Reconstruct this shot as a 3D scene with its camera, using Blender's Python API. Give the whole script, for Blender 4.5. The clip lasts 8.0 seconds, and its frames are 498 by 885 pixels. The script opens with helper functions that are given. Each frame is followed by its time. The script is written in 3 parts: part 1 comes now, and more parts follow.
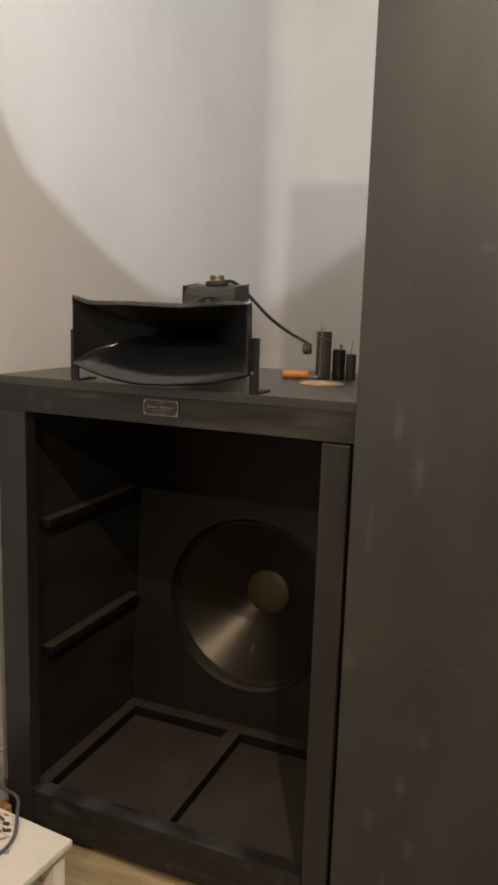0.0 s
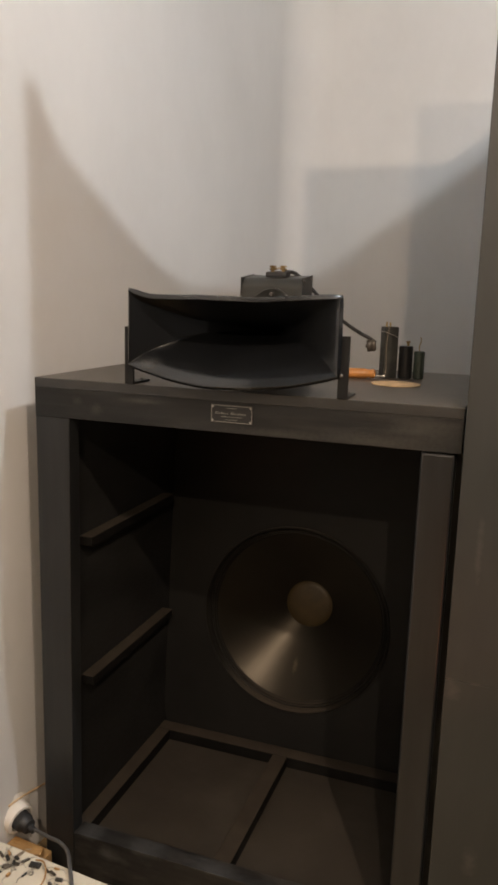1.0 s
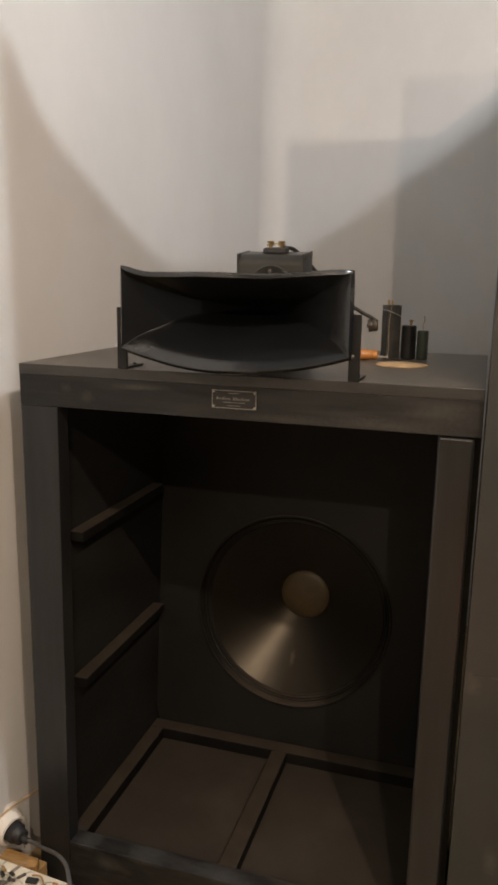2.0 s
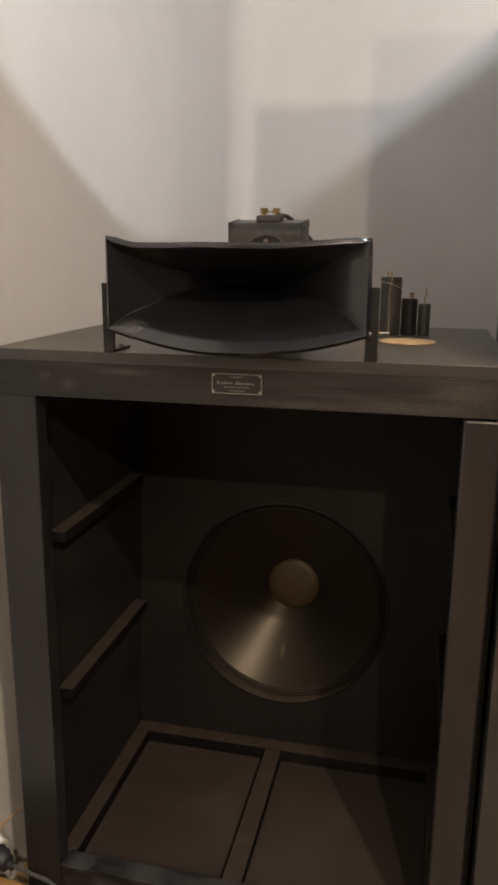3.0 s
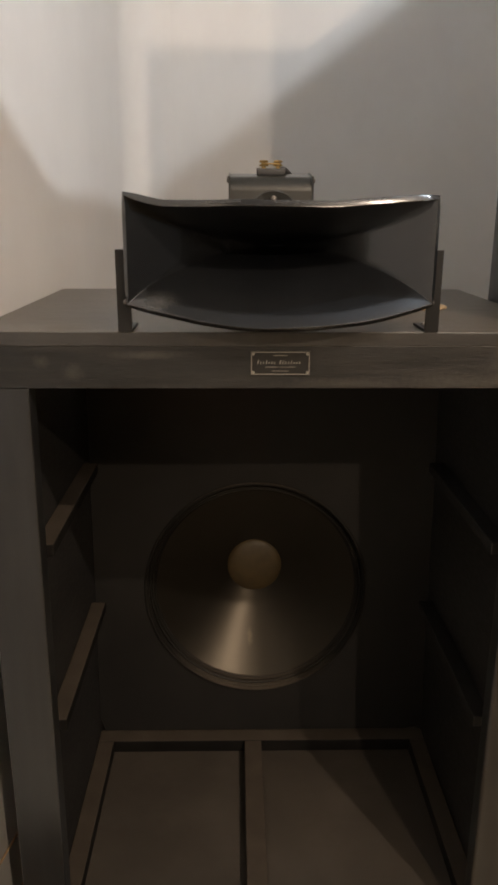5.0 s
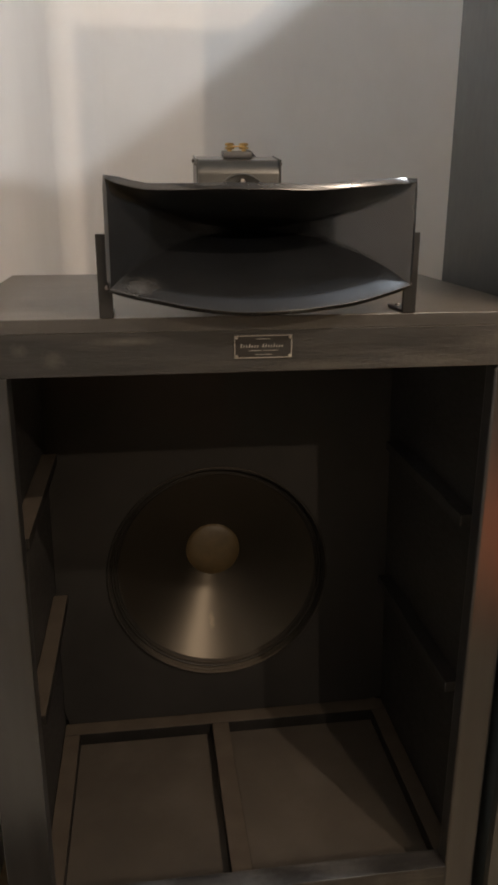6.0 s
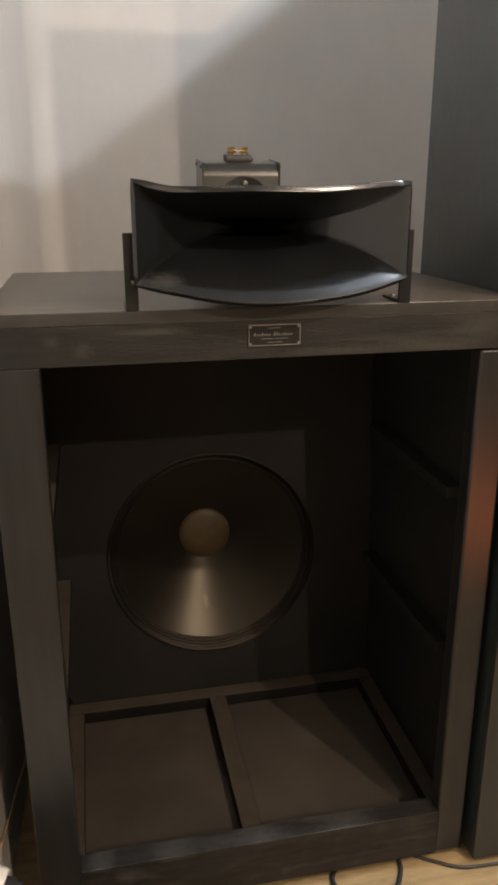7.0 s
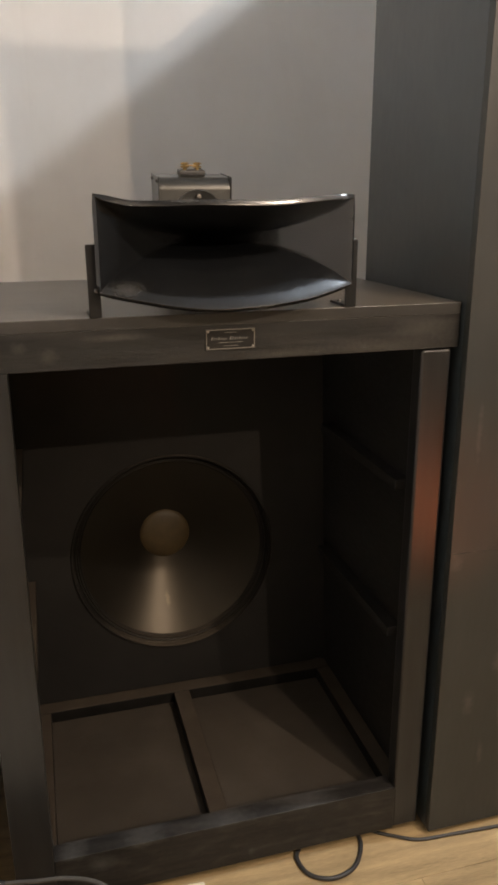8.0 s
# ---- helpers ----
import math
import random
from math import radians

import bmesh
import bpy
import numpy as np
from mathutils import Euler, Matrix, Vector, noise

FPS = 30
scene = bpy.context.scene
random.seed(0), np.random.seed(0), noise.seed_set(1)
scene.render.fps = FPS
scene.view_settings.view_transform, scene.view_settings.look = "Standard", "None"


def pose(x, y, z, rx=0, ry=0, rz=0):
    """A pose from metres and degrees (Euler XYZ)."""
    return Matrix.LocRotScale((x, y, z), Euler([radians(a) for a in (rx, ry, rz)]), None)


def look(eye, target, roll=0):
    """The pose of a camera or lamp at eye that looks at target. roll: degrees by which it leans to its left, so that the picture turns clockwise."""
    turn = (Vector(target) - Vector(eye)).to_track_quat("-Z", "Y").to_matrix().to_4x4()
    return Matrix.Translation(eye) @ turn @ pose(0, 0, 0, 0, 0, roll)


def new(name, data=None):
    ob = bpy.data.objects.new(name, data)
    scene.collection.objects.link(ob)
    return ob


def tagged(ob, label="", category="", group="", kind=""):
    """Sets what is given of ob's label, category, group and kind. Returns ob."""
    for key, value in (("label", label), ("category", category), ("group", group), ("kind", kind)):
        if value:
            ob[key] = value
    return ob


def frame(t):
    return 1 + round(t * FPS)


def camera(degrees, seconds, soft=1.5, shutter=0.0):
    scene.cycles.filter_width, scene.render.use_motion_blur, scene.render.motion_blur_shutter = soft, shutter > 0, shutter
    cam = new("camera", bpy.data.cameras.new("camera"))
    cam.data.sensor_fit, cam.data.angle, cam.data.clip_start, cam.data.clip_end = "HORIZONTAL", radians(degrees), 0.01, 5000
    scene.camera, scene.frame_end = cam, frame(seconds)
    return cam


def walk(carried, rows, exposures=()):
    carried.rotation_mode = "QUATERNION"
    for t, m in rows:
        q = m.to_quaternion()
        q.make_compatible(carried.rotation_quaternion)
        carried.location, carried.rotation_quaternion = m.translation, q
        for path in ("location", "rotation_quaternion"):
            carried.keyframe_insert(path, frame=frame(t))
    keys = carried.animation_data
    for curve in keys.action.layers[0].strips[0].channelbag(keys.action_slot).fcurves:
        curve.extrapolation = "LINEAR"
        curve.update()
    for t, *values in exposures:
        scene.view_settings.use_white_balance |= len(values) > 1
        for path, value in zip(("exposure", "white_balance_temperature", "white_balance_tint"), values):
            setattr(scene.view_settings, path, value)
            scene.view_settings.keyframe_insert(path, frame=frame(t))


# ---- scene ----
cam = camera(36.1, 8.0, soft=3.1)
METRES, EYE, TILT, LEAN, TURN = 1.33, 1.372, 0.0, 0.0, 22.7
ROWS = [
    (0.0, 0.0, 0.0, 0.0, 0.31, -10.2, -1.72),
    (0.5, -0.0904, 0.0789, 0.0012, -1.09, -10.47, -1.7),
    (1.0, -0.179, 0.1327, 0.0013, -2.89, -10.88, -1.6),
    (1.5, -0.2063, 0.1585, -0.0039, -4.07, -11.35, -1.38),
    (3.0, -0.2873, 0.3072, -0.0143, -9.69, -13.76, -0.45),
    (3.5, -0.3456, 0.3391, -0.0168, -13.1, -14.7, -0.46),
    (4.0, -0.4378, 0.381, -0.0162, -17.64, -15.42, -0.82),
    (5.5, -0.5232, 0.5258, -0.0104, -26.72, -17.43, 0.07),
    (6.0, -0.5746, 0.5236, -0.0117, -30.39, -17.91, -0.07),
    (6.5, -0.6356, 0.5178, -0.0125, -32.45, -18.09, 0.17),
    (7.0, -0.6798, 0.4967, -0.0067, -34.37, -18.13, 0.13),
    (7.5, -0.7101, 0.4706, -0.0033, -36.05, -18.08, 0.18),
    (8.0, -0.7194, 0.4537, -0.0001, -38.11, -17.63, 0.32),
]
walk(cam, [(t, pose(0.805, -1.431, EYE, TILT, LEAN, TURN) @ pose(METRES * x, METRES * y, METRES * z, 90 + pitch, roll, yaw)) for t, x, y, z, yaw, pitch, roll in ROWS],
     [(0.0, 0.10), (1.5, 0.15), (3.5, 0.30), (5.5, 0.45), (8.0, 0.48)])

# ---- world and light ----
world = bpy.data.worlds.new("world")
scene.world = world
world.use_nodes = True
world.node_tree.nodes["Background"].inputs["Color"].default_value = (0.9, 0.95, 1.0, 1)
world.node_tree.nodes["Background"].inputs["Strength"].default_value = 0.05


def lamp(name, kind, place, power, colour, size, target=None, angle=60, blend=0.4):
    data = bpy.data.lights.new(name, kind)
    data.energy, data.color, data.shadow_soft_size = power, colour, size
    ob = new(name, data)
    if kind == "SPOT":
        data.spot_size, data.spot_blend = radians(angle), blend
        ob.matrix_world = look(place, target)
    else:
        ob.location = place
    return ob


# a row of three ceiling lamps, two warm and one whiter over the tall cabinet
lamp("ceiling_lamp", "POINT", (1.079, -3.03, 2.713), 110, (1.0, 0.765, 0.55), 0.022)
lamp("ceiling_lamp", "POINT", (1.127, -1.53, 2.706), 97, (1.0, 0.785, 0.605), 0.018)
lamp("ceiling_lamp", "POINT", (1.17, -0.122, 2.71), 57, (0.87, 0.94, 1.0), 0.018)
# unseen bodiless orange spot, added for the orange streak on the right stile
lamp("stile_orange_spot", "SPOT", (1.05, -1.15, 0.27), 5.5, (1.0, 0.20, 0.05), 0.030, (0.34, 0.0, 0.84), 20, 0.9)


# ---- materials ----
def material(name, base, rough=0.5, metal=0.0, vary=0.25, scale=6.0, stretch=(1, 1, 1), fine=0.0, bump=0.1, rand=0.0,
             dust=0.0, coat=0.0, second=None, dust_scale=(9, 9, 9), top_dust_light=0.0, spec=0.5):
    """A surface with stains at one scale and grain at another; dust: a paler film in patches."""
    m = bpy.data.materials.new(name)
    m.use_nodes = True
    nt = m.node_tree
    n, l = nt.nodes, nt.links
    bsdf = n["Principled BSDF"]
    geo = n.new("ShaderNodeTexCoord")
    mp = n.new("ShaderNodeMapping")
    mp.inputs["Scale"].default_value = stretch
    l.new(geo.outputs["Object"], mp.inputs["Vector"])
    big = n.new("ShaderNodeTexNoise")
    big.inputs["Scale"].default_value, big.inputs["Detail"].default_value = scale, 5
    l.new(mp.outputs["Vector"], big.inputs["Vector"])
    small = n.new("ShaderNodeTexNoise")
    small.inputs["Scale"].default_value, small.inputs["Detail"].default_value = scale * 14, 6
    l.new(mp.outputs["Vector"], small.inputs["Vector"])
    mix = n.new("ShaderNodeMix")
    mix.data_type = "RGBA"
    second = second or tuple(c * (1 - vary) for c in base)
    mix.inputs["A"].default_value = (*second, 1)
    mix.inputs["B"].default_value = (*[min(1, c * (1 + vary * 0.6)) for c in base], 1)
    ramp = n.new("ShaderNodeMapRange")
    ramp.inputs["From Min"].default_value, ramp.inputs["From Max"].default_value = 0.3, 0.7
    add = n.new("ShaderNodeMath")
    add.operation = "MULTIPLY_ADD"
    l.new(small.outputs["Fac"], add.inputs[0])
    add.inputs[1].default_value = fine
    l.new(big.outputs["Fac"], add.inputs[2])
    sub = n.new("ShaderNodeMath")
    sub.operation = "SUBTRACT"
    l.new(add.outputs[0], sub.inputs[0])
    sub.inputs[1].default_value = fine * 0.5
    l.new(sub.outputs[0], ramp.inputs["Value"])
    l.new(ramp.outputs[0], mix.inputs["Factor"])
    colour = mix.outputs["Result"]
    if rand:
        info = n.new("ShaderNodeObjectInfo")
        hsv = n.new("ShaderNodeHueSaturation")
        r2 = n.new("ShaderNodeMapRange")
        r2.inputs["To Min"].default_value, r2.inputs["To Max"].default_value = 1 - rand, 1 + rand
        l.new(info.outputs["Random"], r2.inputs["Value"])
        l.new(r2.outputs[0], hsv.inputs["Value"])
        l.new(colour, hsv.inputs["Color"])
        colour = hsv.outputs["Color"]
    if dust:
        d = n.new("ShaderNodeTexNoise")
        d.inputs["Scale"].default_value, d.inputs["Detail"].default_value = 1.0, 8
        dmp = n.new("ShaderNodeMapping")
        dmp.inputs["Scale"].default_value = dust_scale
        l.new(geo.outputs["Object"], dmp.inputs["Vector"])
        l.new(dmp.outputs["Vector"], d.inputs["Vector"])
        dr = n.new("ShaderNodeMapRange")
        dr.inputs["From Min"].default_value, dr.inputs["From Max"].default_value = 0.5, 0.75
        dr.inputs["To Max"].default_value = dust
        l.new(d.outputs["Fac"], dr.inputs["Value"])
        dm = n.new("ShaderNodeMix")
        dm.data_type = "RGBA"
        l.new(dr.outputs[0], dm.inputs["Factor"])
        l.new(colour, dm.inputs["A"])
        dm.inputs["B"].default_value = (0.20, 0.18, 0.16, 1)
        colour = dm.outputs["Result"]
    if top_dust_light:
        # paler upward faces: dust, plus painted light on battens and woofer ring
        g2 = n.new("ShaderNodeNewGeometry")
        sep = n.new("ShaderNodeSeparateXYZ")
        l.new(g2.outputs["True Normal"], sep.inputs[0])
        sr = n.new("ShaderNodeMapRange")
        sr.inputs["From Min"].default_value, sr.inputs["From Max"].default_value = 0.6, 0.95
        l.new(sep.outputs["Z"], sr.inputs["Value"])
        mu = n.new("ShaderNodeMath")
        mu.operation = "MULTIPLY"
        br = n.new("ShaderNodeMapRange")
        br.inputs["To Min"].default_value, br.inputs["To Max"].default_value = top_dust_light * 0.5, top_dust_light
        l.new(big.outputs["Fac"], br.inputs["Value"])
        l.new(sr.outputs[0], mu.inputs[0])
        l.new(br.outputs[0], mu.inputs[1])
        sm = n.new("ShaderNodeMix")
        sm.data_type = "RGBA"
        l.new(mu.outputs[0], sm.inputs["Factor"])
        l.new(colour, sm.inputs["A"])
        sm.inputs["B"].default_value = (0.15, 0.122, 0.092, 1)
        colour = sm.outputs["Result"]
    l.new(colour, bsdf.inputs["Base Color"])
    rr = n.new("ShaderNodeMapRange")
    rr.inputs["To Min"].default_value, rr.inputs["To Max"].default_value = max(0.03, rough * 0.75), min(1, rough * 1.25)
    l.new(small.outputs["Fac"], rr.inputs["Value"])
    l.new(rr.outputs[0], bsdf.inputs["Roughness"])
    bsdf.inputs["Metallic"].default_value = metal
    bsdf.inputs["Specular IOR Level"].default_value = spec
    if coat:
        bsdf.inputs["Coat Weight"].default_value = coat
        bsdf.inputs["Coat Roughness"].default_value = 0.08
    if bump:
        b = n.new("ShaderNodeBump")
        b.inputs["Strength"].default_value, b.inputs["Distance"].default_value = bump, 0.002
        l.new(sub.outputs[0], b.inputs["Height"])
        l.new(b.outputs["Normal"], bsdf.inputs["Normal"])
    return m


WALL = material("wall_plaster", (0.645, 0.635, 0.615), 0.75, vary=0.07, scale=2.2, stretch=(1, 1, 0.7), fine=0.22, bump=0.14)
# unseen ceiling, east and south walls: tones made up to cut and cool bounce light
CEIL = material("bounce_cut_ceiling", (0.315, 0.335, 0.365), 0.85, vary=0.04, scale=2, bump=0.1)
DARK = material("bounce_cut_wall", (0.060, 0.070, 0.084), 0.8, vary=0.08, scale=2.5, fine=0.3, bump=0.2)
DRAB = material("bounce_cut_drab", (0.16, 0.155, 0.15), 0.8, vary=0.08, scale=2.5, fine=0.3, bump=0.2)
OAK = material("oak_plank", (0.335, 0.25, 0.135), 0.38, vary=0.34, scale=5, stretch=(0.7, 8, 8), fine=0.6, bump=0.15, rand=0.14)
GAP = material("floor_underlay", (0.05, 0.035, 0.025), 0.9)
BLACK_X = material("black_stained_pine", (0.0080, 0.0084, 0.0084), 0.46, vary=0.6, scale=5, stretch=(0.8, 12, 14), fine=0.8, bump=0.4, dust=0.075, dust_scale=(5, 30, 40), top_dust_light=0.3, spec=0.45)
BLACK_Z = material("black_stained_upright", (0.0155, 0.0162, 0.0168), 0.35, vary=0.3, scale=5, stretch=(9, 9, 0.8), fine=0.25, bump=0.015, dust=0.03, dust_scale=(25, 25, 4), spec=0.5)


def scuffs(m, spots, colour, strength, grain=38):
    """Pale worn marks at places of their own on a material: (x, y, z, half width, half height)."""
    nt = m.node_tree
    n, l = nt.nodes, nt.links
    bsdf = n["Principled BSDF"]
    old = bsdf.inputs["Base Color"].links[0].from_socket
    tc = n.new("ShaderNodeTexCoord")
    wob = n.new("ShaderNodeTexNoise")
    wob.inputs["Scale"].default_value, wob.inputs["Detail"].default_value = grain, 6
    l.new(tc.outputs["Object"], wob.inputs["Vector"])
    total = None
    for x, y, z, w, h in spots:
        a = n.new("ShaderNodeVectorMath")
        a.operation = "SUBTRACT"
        l.new(tc.outputs["Object"], a.inputs[0])
        a.inputs[1].default_value = (x, y, z)
        b = n.new("ShaderNodeVectorMath")
        b.operation = "DIVIDE"
        l.new(a.outputs[0], b.inputs[0])
        b.inputs[1].default_value = (w, w * 3, h)
        c = n.new("ShaderNodeVectorMath")
        c.operation = "LENGTH"
        l.new(b.outputs[0], c.inputs[0])
        d = n.new("ShaderNodeMath")
        d.operation = "MULTIPLY_ADD"
        l.new(wob.outputs["Fac"], d.inputs[0])
        d.inputs[1].default_value = 1.4
        l.new(c.outputs["Value"], d.inputs[2])
        e = n.new("ShaderNodeMapRange")
        e.inputs["From Min"].default_value, e.inputs["From Max"].default_value = 1.9, 0.7
        l.new(d.outputs[0], e.inputs["Value"])
        if total is None:
            total = e.outputs[0]
        else:
            g = n.new("ShaderNodeMath")
            g.operation = "MAXIMUM"
            l.new(total, g.inputs[0])
            l.new(e.outputs[0], g.inputs[1])
            total = g.outputs[0]
    k = n.new("ShaderNodeMath")
    k.operation = "MULTIPLY"
    l.new(total, k.inputs[0])
    k.inputs[1].default_value = strength
    mix = n.new("ShaderNodeMix")
    mix.data_type = "RGBA"
    l.new(k.outputs[0], mix.inputs["Factor"])
    l.new(old, mix.inputs["A"])
    mix.inputs["B"].default_value = (*colour, 1)
    l.new(mix.outputs["Result"], bsdf.inputs["Base Color"])


BLACK_Y = material("black_stained_top", (0.022, 0.0218, 0.021), 0.42, vary=0.45, scale=5, stretch=(0.8, 12, 12), fine=0.7, bump=0.25, dust=0.12, dust_scale=(7, 9, 9), top_dust_light=0.62, spec=0.7)
INSIDE = material("black_inside_paint", (0.0135, 0.0132, 0.0126), 0.55, vary=0.45, scale=4, stretch=(1, 1, 3), fine=0.5, bump=0.2, dust=0.01, spec=0.5)
BAFFLE = material("matt_black_baffle", (0.0105, 0.0101, 0.0092), 0.62, vary=0.4, scale=4, fine=0.5, bump=0.2, dust=0.015, spec=0.3)
BOARD = material("dusty_black_board", (0.021, 0.018, 0.0135), 0.7, vary=0.55, scale=4, fine=0.6, bump=0.25, dust=0.09, dust_scale=(7, 9, 9), top_dust_light=0.21)
# batten upper faces get a painted-in lit tone
BATTEN = material("black_batten", (0.0065, 0.006, 0.0055), 0.6, vary=0.4, scale=6, stretch=(3, 3, 3), fine=0.5, bump=0.2, dust=0.02, top_dust_light=0.42, spec=0.2)
TALL = material("painted_tall_panel", (0.0240, 0.0262, 0.0250), 0.50, vary=0.16, scale=3, stretch=(3, 3, 0.6), fine=0.3, bump=0.06, dust=0.05, dust_scale=(10, 10, 3), spec=0.6)
scuffs(TALL, [(0.561, -0.02, 1.075, 0.014, 0.045), (0.568, -0.02, 0.43, 0.012, 0.025), (0.506, -0.02, 0.342, 0.013, 0.030), (0.591, -0.02, 0.297, 0.012, 0.030),
              (0.606, -0.02, 0.54, 0.010, 0.022), (0.546, -0.02, 0.205, 0.007, 0.030), (0.518, -0.02, 1.16, 0.010, 0.04), (0.450, -0.02, 0.680, 0.016, 0.020),
              (0.652, -0.02, 1.481, 0.016, 0.006), (0.519, -0.02, 1.416, 0.006, 0.003), (0.475, -0.02, 0.95, 0.006, 0.06), (0.442, -0.02, 0.701, 0.010, 0.004), (0.488, -0.02, 0.700, 0.014, 0.0025), (0.60, -0.02, 0.700, 0.012, 0.002), (0.665, -0.02, 0.701, 0.020, 0.003)], (0.20, 0.18, 0.155), 0.20, 95)
RAIL = material("scuffed_bottom_rail", (0.017, 0.0165, 0.016), 0.46, vary=0.45, scale=5, stretch=(0.8, 12, 14), fine=0.7, bump=0.5, dust=0.14, dust_scale=(18, 40, 50), top_dust_light=0.02, spec=0.3)
scuffs(RAIL, [(-0.335, 0.01, 0.13, 0.028, 0.012), (-0.19, 0.0, 0.128, 0.05, 0.008), (-0.02, 0.0, 0.13, 0.06, 0.006), (0.16, 0.0, 0.13, 0.07, 0.004), (0.03, -0.0, 0.045, 0.006, 0.012),
              (-0.28, 0.0, 0.10, 0.03, 0.02)], (0.13, 0.13, 0.128), 0.30, 95)
scuffs(BLACK_X, [(0.27, 0.0, 1.120, 0.13, 0.014), (0.10, 0.0, 1.118, 0.10, 0.010), (0.36, 0.0, 1.150, 0.06, 0.02), (-0.30, 0.0, 1.135, 0.016, 0.014), (-0.345, 0.0, 1.150, 0.012, 0.010), (-0.20, 0.0, 1.160, 0.05, 0.006)], (0.13, 0.122, 0.105), 0.22, 120)
SIDE = material("smooth_dark_side", (0.026, 0.034, 0.039), 0.38, vary=0.2, scale=3, stretch=(2, 2, 0.7), fine=0.1, bump=0.0, dust=0.02, spec=0.75)
ENAMEL = material("black_enamel", (0.0080, 0.0088, 0.0100), 0.19, vary=0.3, scale=8, fine=0.3, bump=0.10, dust=0.008, dust_scale=(30, 30, 30), coat=0.45, spec=0.5)
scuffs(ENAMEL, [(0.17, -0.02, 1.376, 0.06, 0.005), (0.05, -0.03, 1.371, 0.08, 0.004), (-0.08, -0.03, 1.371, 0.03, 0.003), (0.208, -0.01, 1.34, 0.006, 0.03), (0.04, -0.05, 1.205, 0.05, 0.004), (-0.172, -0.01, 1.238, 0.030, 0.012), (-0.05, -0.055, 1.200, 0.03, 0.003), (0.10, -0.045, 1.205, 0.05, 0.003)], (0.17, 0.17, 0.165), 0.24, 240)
BRACKET = material("black_iron", (0.009, 0.0092, 0.0095), 0.42, vary=0.3, scale=20, bump=0.1, dust=0.03, spec=0.3)
DRIVER = material("grey_japanned_steel", (0.032, 0.033, 0.030), 0.33, metal=0.25, vary=0.2, scale=15, fine=0.3, bump=0.05, dust=0.05, spec=0.7)
BRASS = material("old_brass", (0.48, 0.33, 0.13), 0.38, metal=1.0, vary=0.4, scale=60, bump=0.05)
IRON = material("worn_bolt", (0.16, 0.15, 0.14), 0.4, metal=0.8, vary=0.3, scale=60, bump=0.05)
STEEL = material("dull_steel", (0.5, 0.48, 0.45), 0.35, metal=1.0, vary=0.2, scale=60, bump=0.05)
CONE = material("doped_paper_cone", (0.0055, 0.0053, 0.0046), 0.42, vary=0.25, scale=14, fine=0.3, bump=0.03, dust=0.004, spec=0.72)
cn = CONE.node_tree.nodes
ctan = cn.new("ShaderNodeTangent")
ctan.direction_type, ctan.axis = "RADIAL", "Z"
CONE.node_tree.links.new(ctan.outputs[0], cn["Principled BSDF"].inputs["Tangent"])
cn["Principled BSDF"].inputs["Anisotropic"].default_value = 0.60
cn["Principled BSDF"].inputs["Specular Tint"].default_value = (1, 0.88, 0.70, 1)
cn["Principled BSDF"].inputs["Anisotropic Rotation"].default_value = 0.25
scuffs(CONE, [(-0.012, -0.165, -0.085, 0.007, 0.03)], (0.24, 0.20, 0.14), 0.35, 110)
# surround and ring: upward faces painted paler, as the lamps would light them
SURROUND = material("rubber_surround", (0.014, 0.013, 0.011), 0.55, vary=0.2, scale=20, bump=0.05, spec=0.2, top_dust_light=0.40)
RIM = material("cast_frame", (0.013, 0.0120, 0.0102), 0.55, vary=0.25, scale=20, bump=0.08, dust=0.02, spec=0.22, top_dust_light=0.62)
CAP = material("amber_dust_cap", (0.060, 0.041, 0.015), 0.5, vary=0.3, scale=30, bump=0.05)
PLATE = material("black_plate", (0.015, 0.015, 0.015), 0.3, vary=0.2, scale=60, bump=0.02)
SILVER = material("silver_print", (0.30, 0.285, 0.26), 0.4, metal=0.4, vary=0.1, scale=60, bump=0.0)
LETTER = material("worn_silver_letters", (0.24, 0.235, 0.22), 0.45, metal=0.3, vary=0.45, scale=260, bump=0.0)
RUBBER = material("black_cable", (0.025, 0.025, 0.026), 0.5, vary=0.2, scale=40, bump=0.05)
GREYCABLE = material("grey_cable", (0.10, 0.10, 0.10), 0.5, vary=0.15, scale=40, bump=0.05)
WHITEPL = material("white_plastic", (0.8, 0.76, 0.7), 0.4, vary=0.06, scale=20, bump=0.03)
LAMINATE = material("cream_laminate", (0.70, 0.65, 0.54), 0.4, vary=0.08, scale=8, fine=0.3, bump=0.05)
CORK = material("cork_disc", (0.62, 0.44, 0.25), 0.8, vary=0.25, scale=50, fine=0.4, bump=0.2)
ORANGE = material("orange_handle", (0.50, 0.215, 0.055), 0.4, vary=0.25, scale=30, bump=0.05)
TANWIRE = material("tan_wire", (0.30, 0.25, 0.19), 0.5, vary=0.2, scale=60, bump=0.0)
KNURL = material("brown_knurled_metal", (0.085, 0.072, 0.058), 0.45, metal=0.3, vary=0.5, scale=50, fine=0.5, bump=0.4, dust=0.25, dust_scale=(60, 60, 60))
PITCH = material("pitch_coated_can", (0.03, 0.031, 0.027), 0.5, vary=0.5, scale=40, fine=0.5, bump=0.4, dust=0.3)
GREENCAN = material("dark_green_can", (0.03, 0.042, 0.032), 0.45, vary=0.4, scale=40, fine=0.5, bump=0.3, dust=0.2)
AMBERWOOD = material("offcut_wood", (0.42, 0.24, 0.09), 0.6, vary=0.35, scale=12, stretch=(1, 8, 8), fine=0.4, bump=0.15)


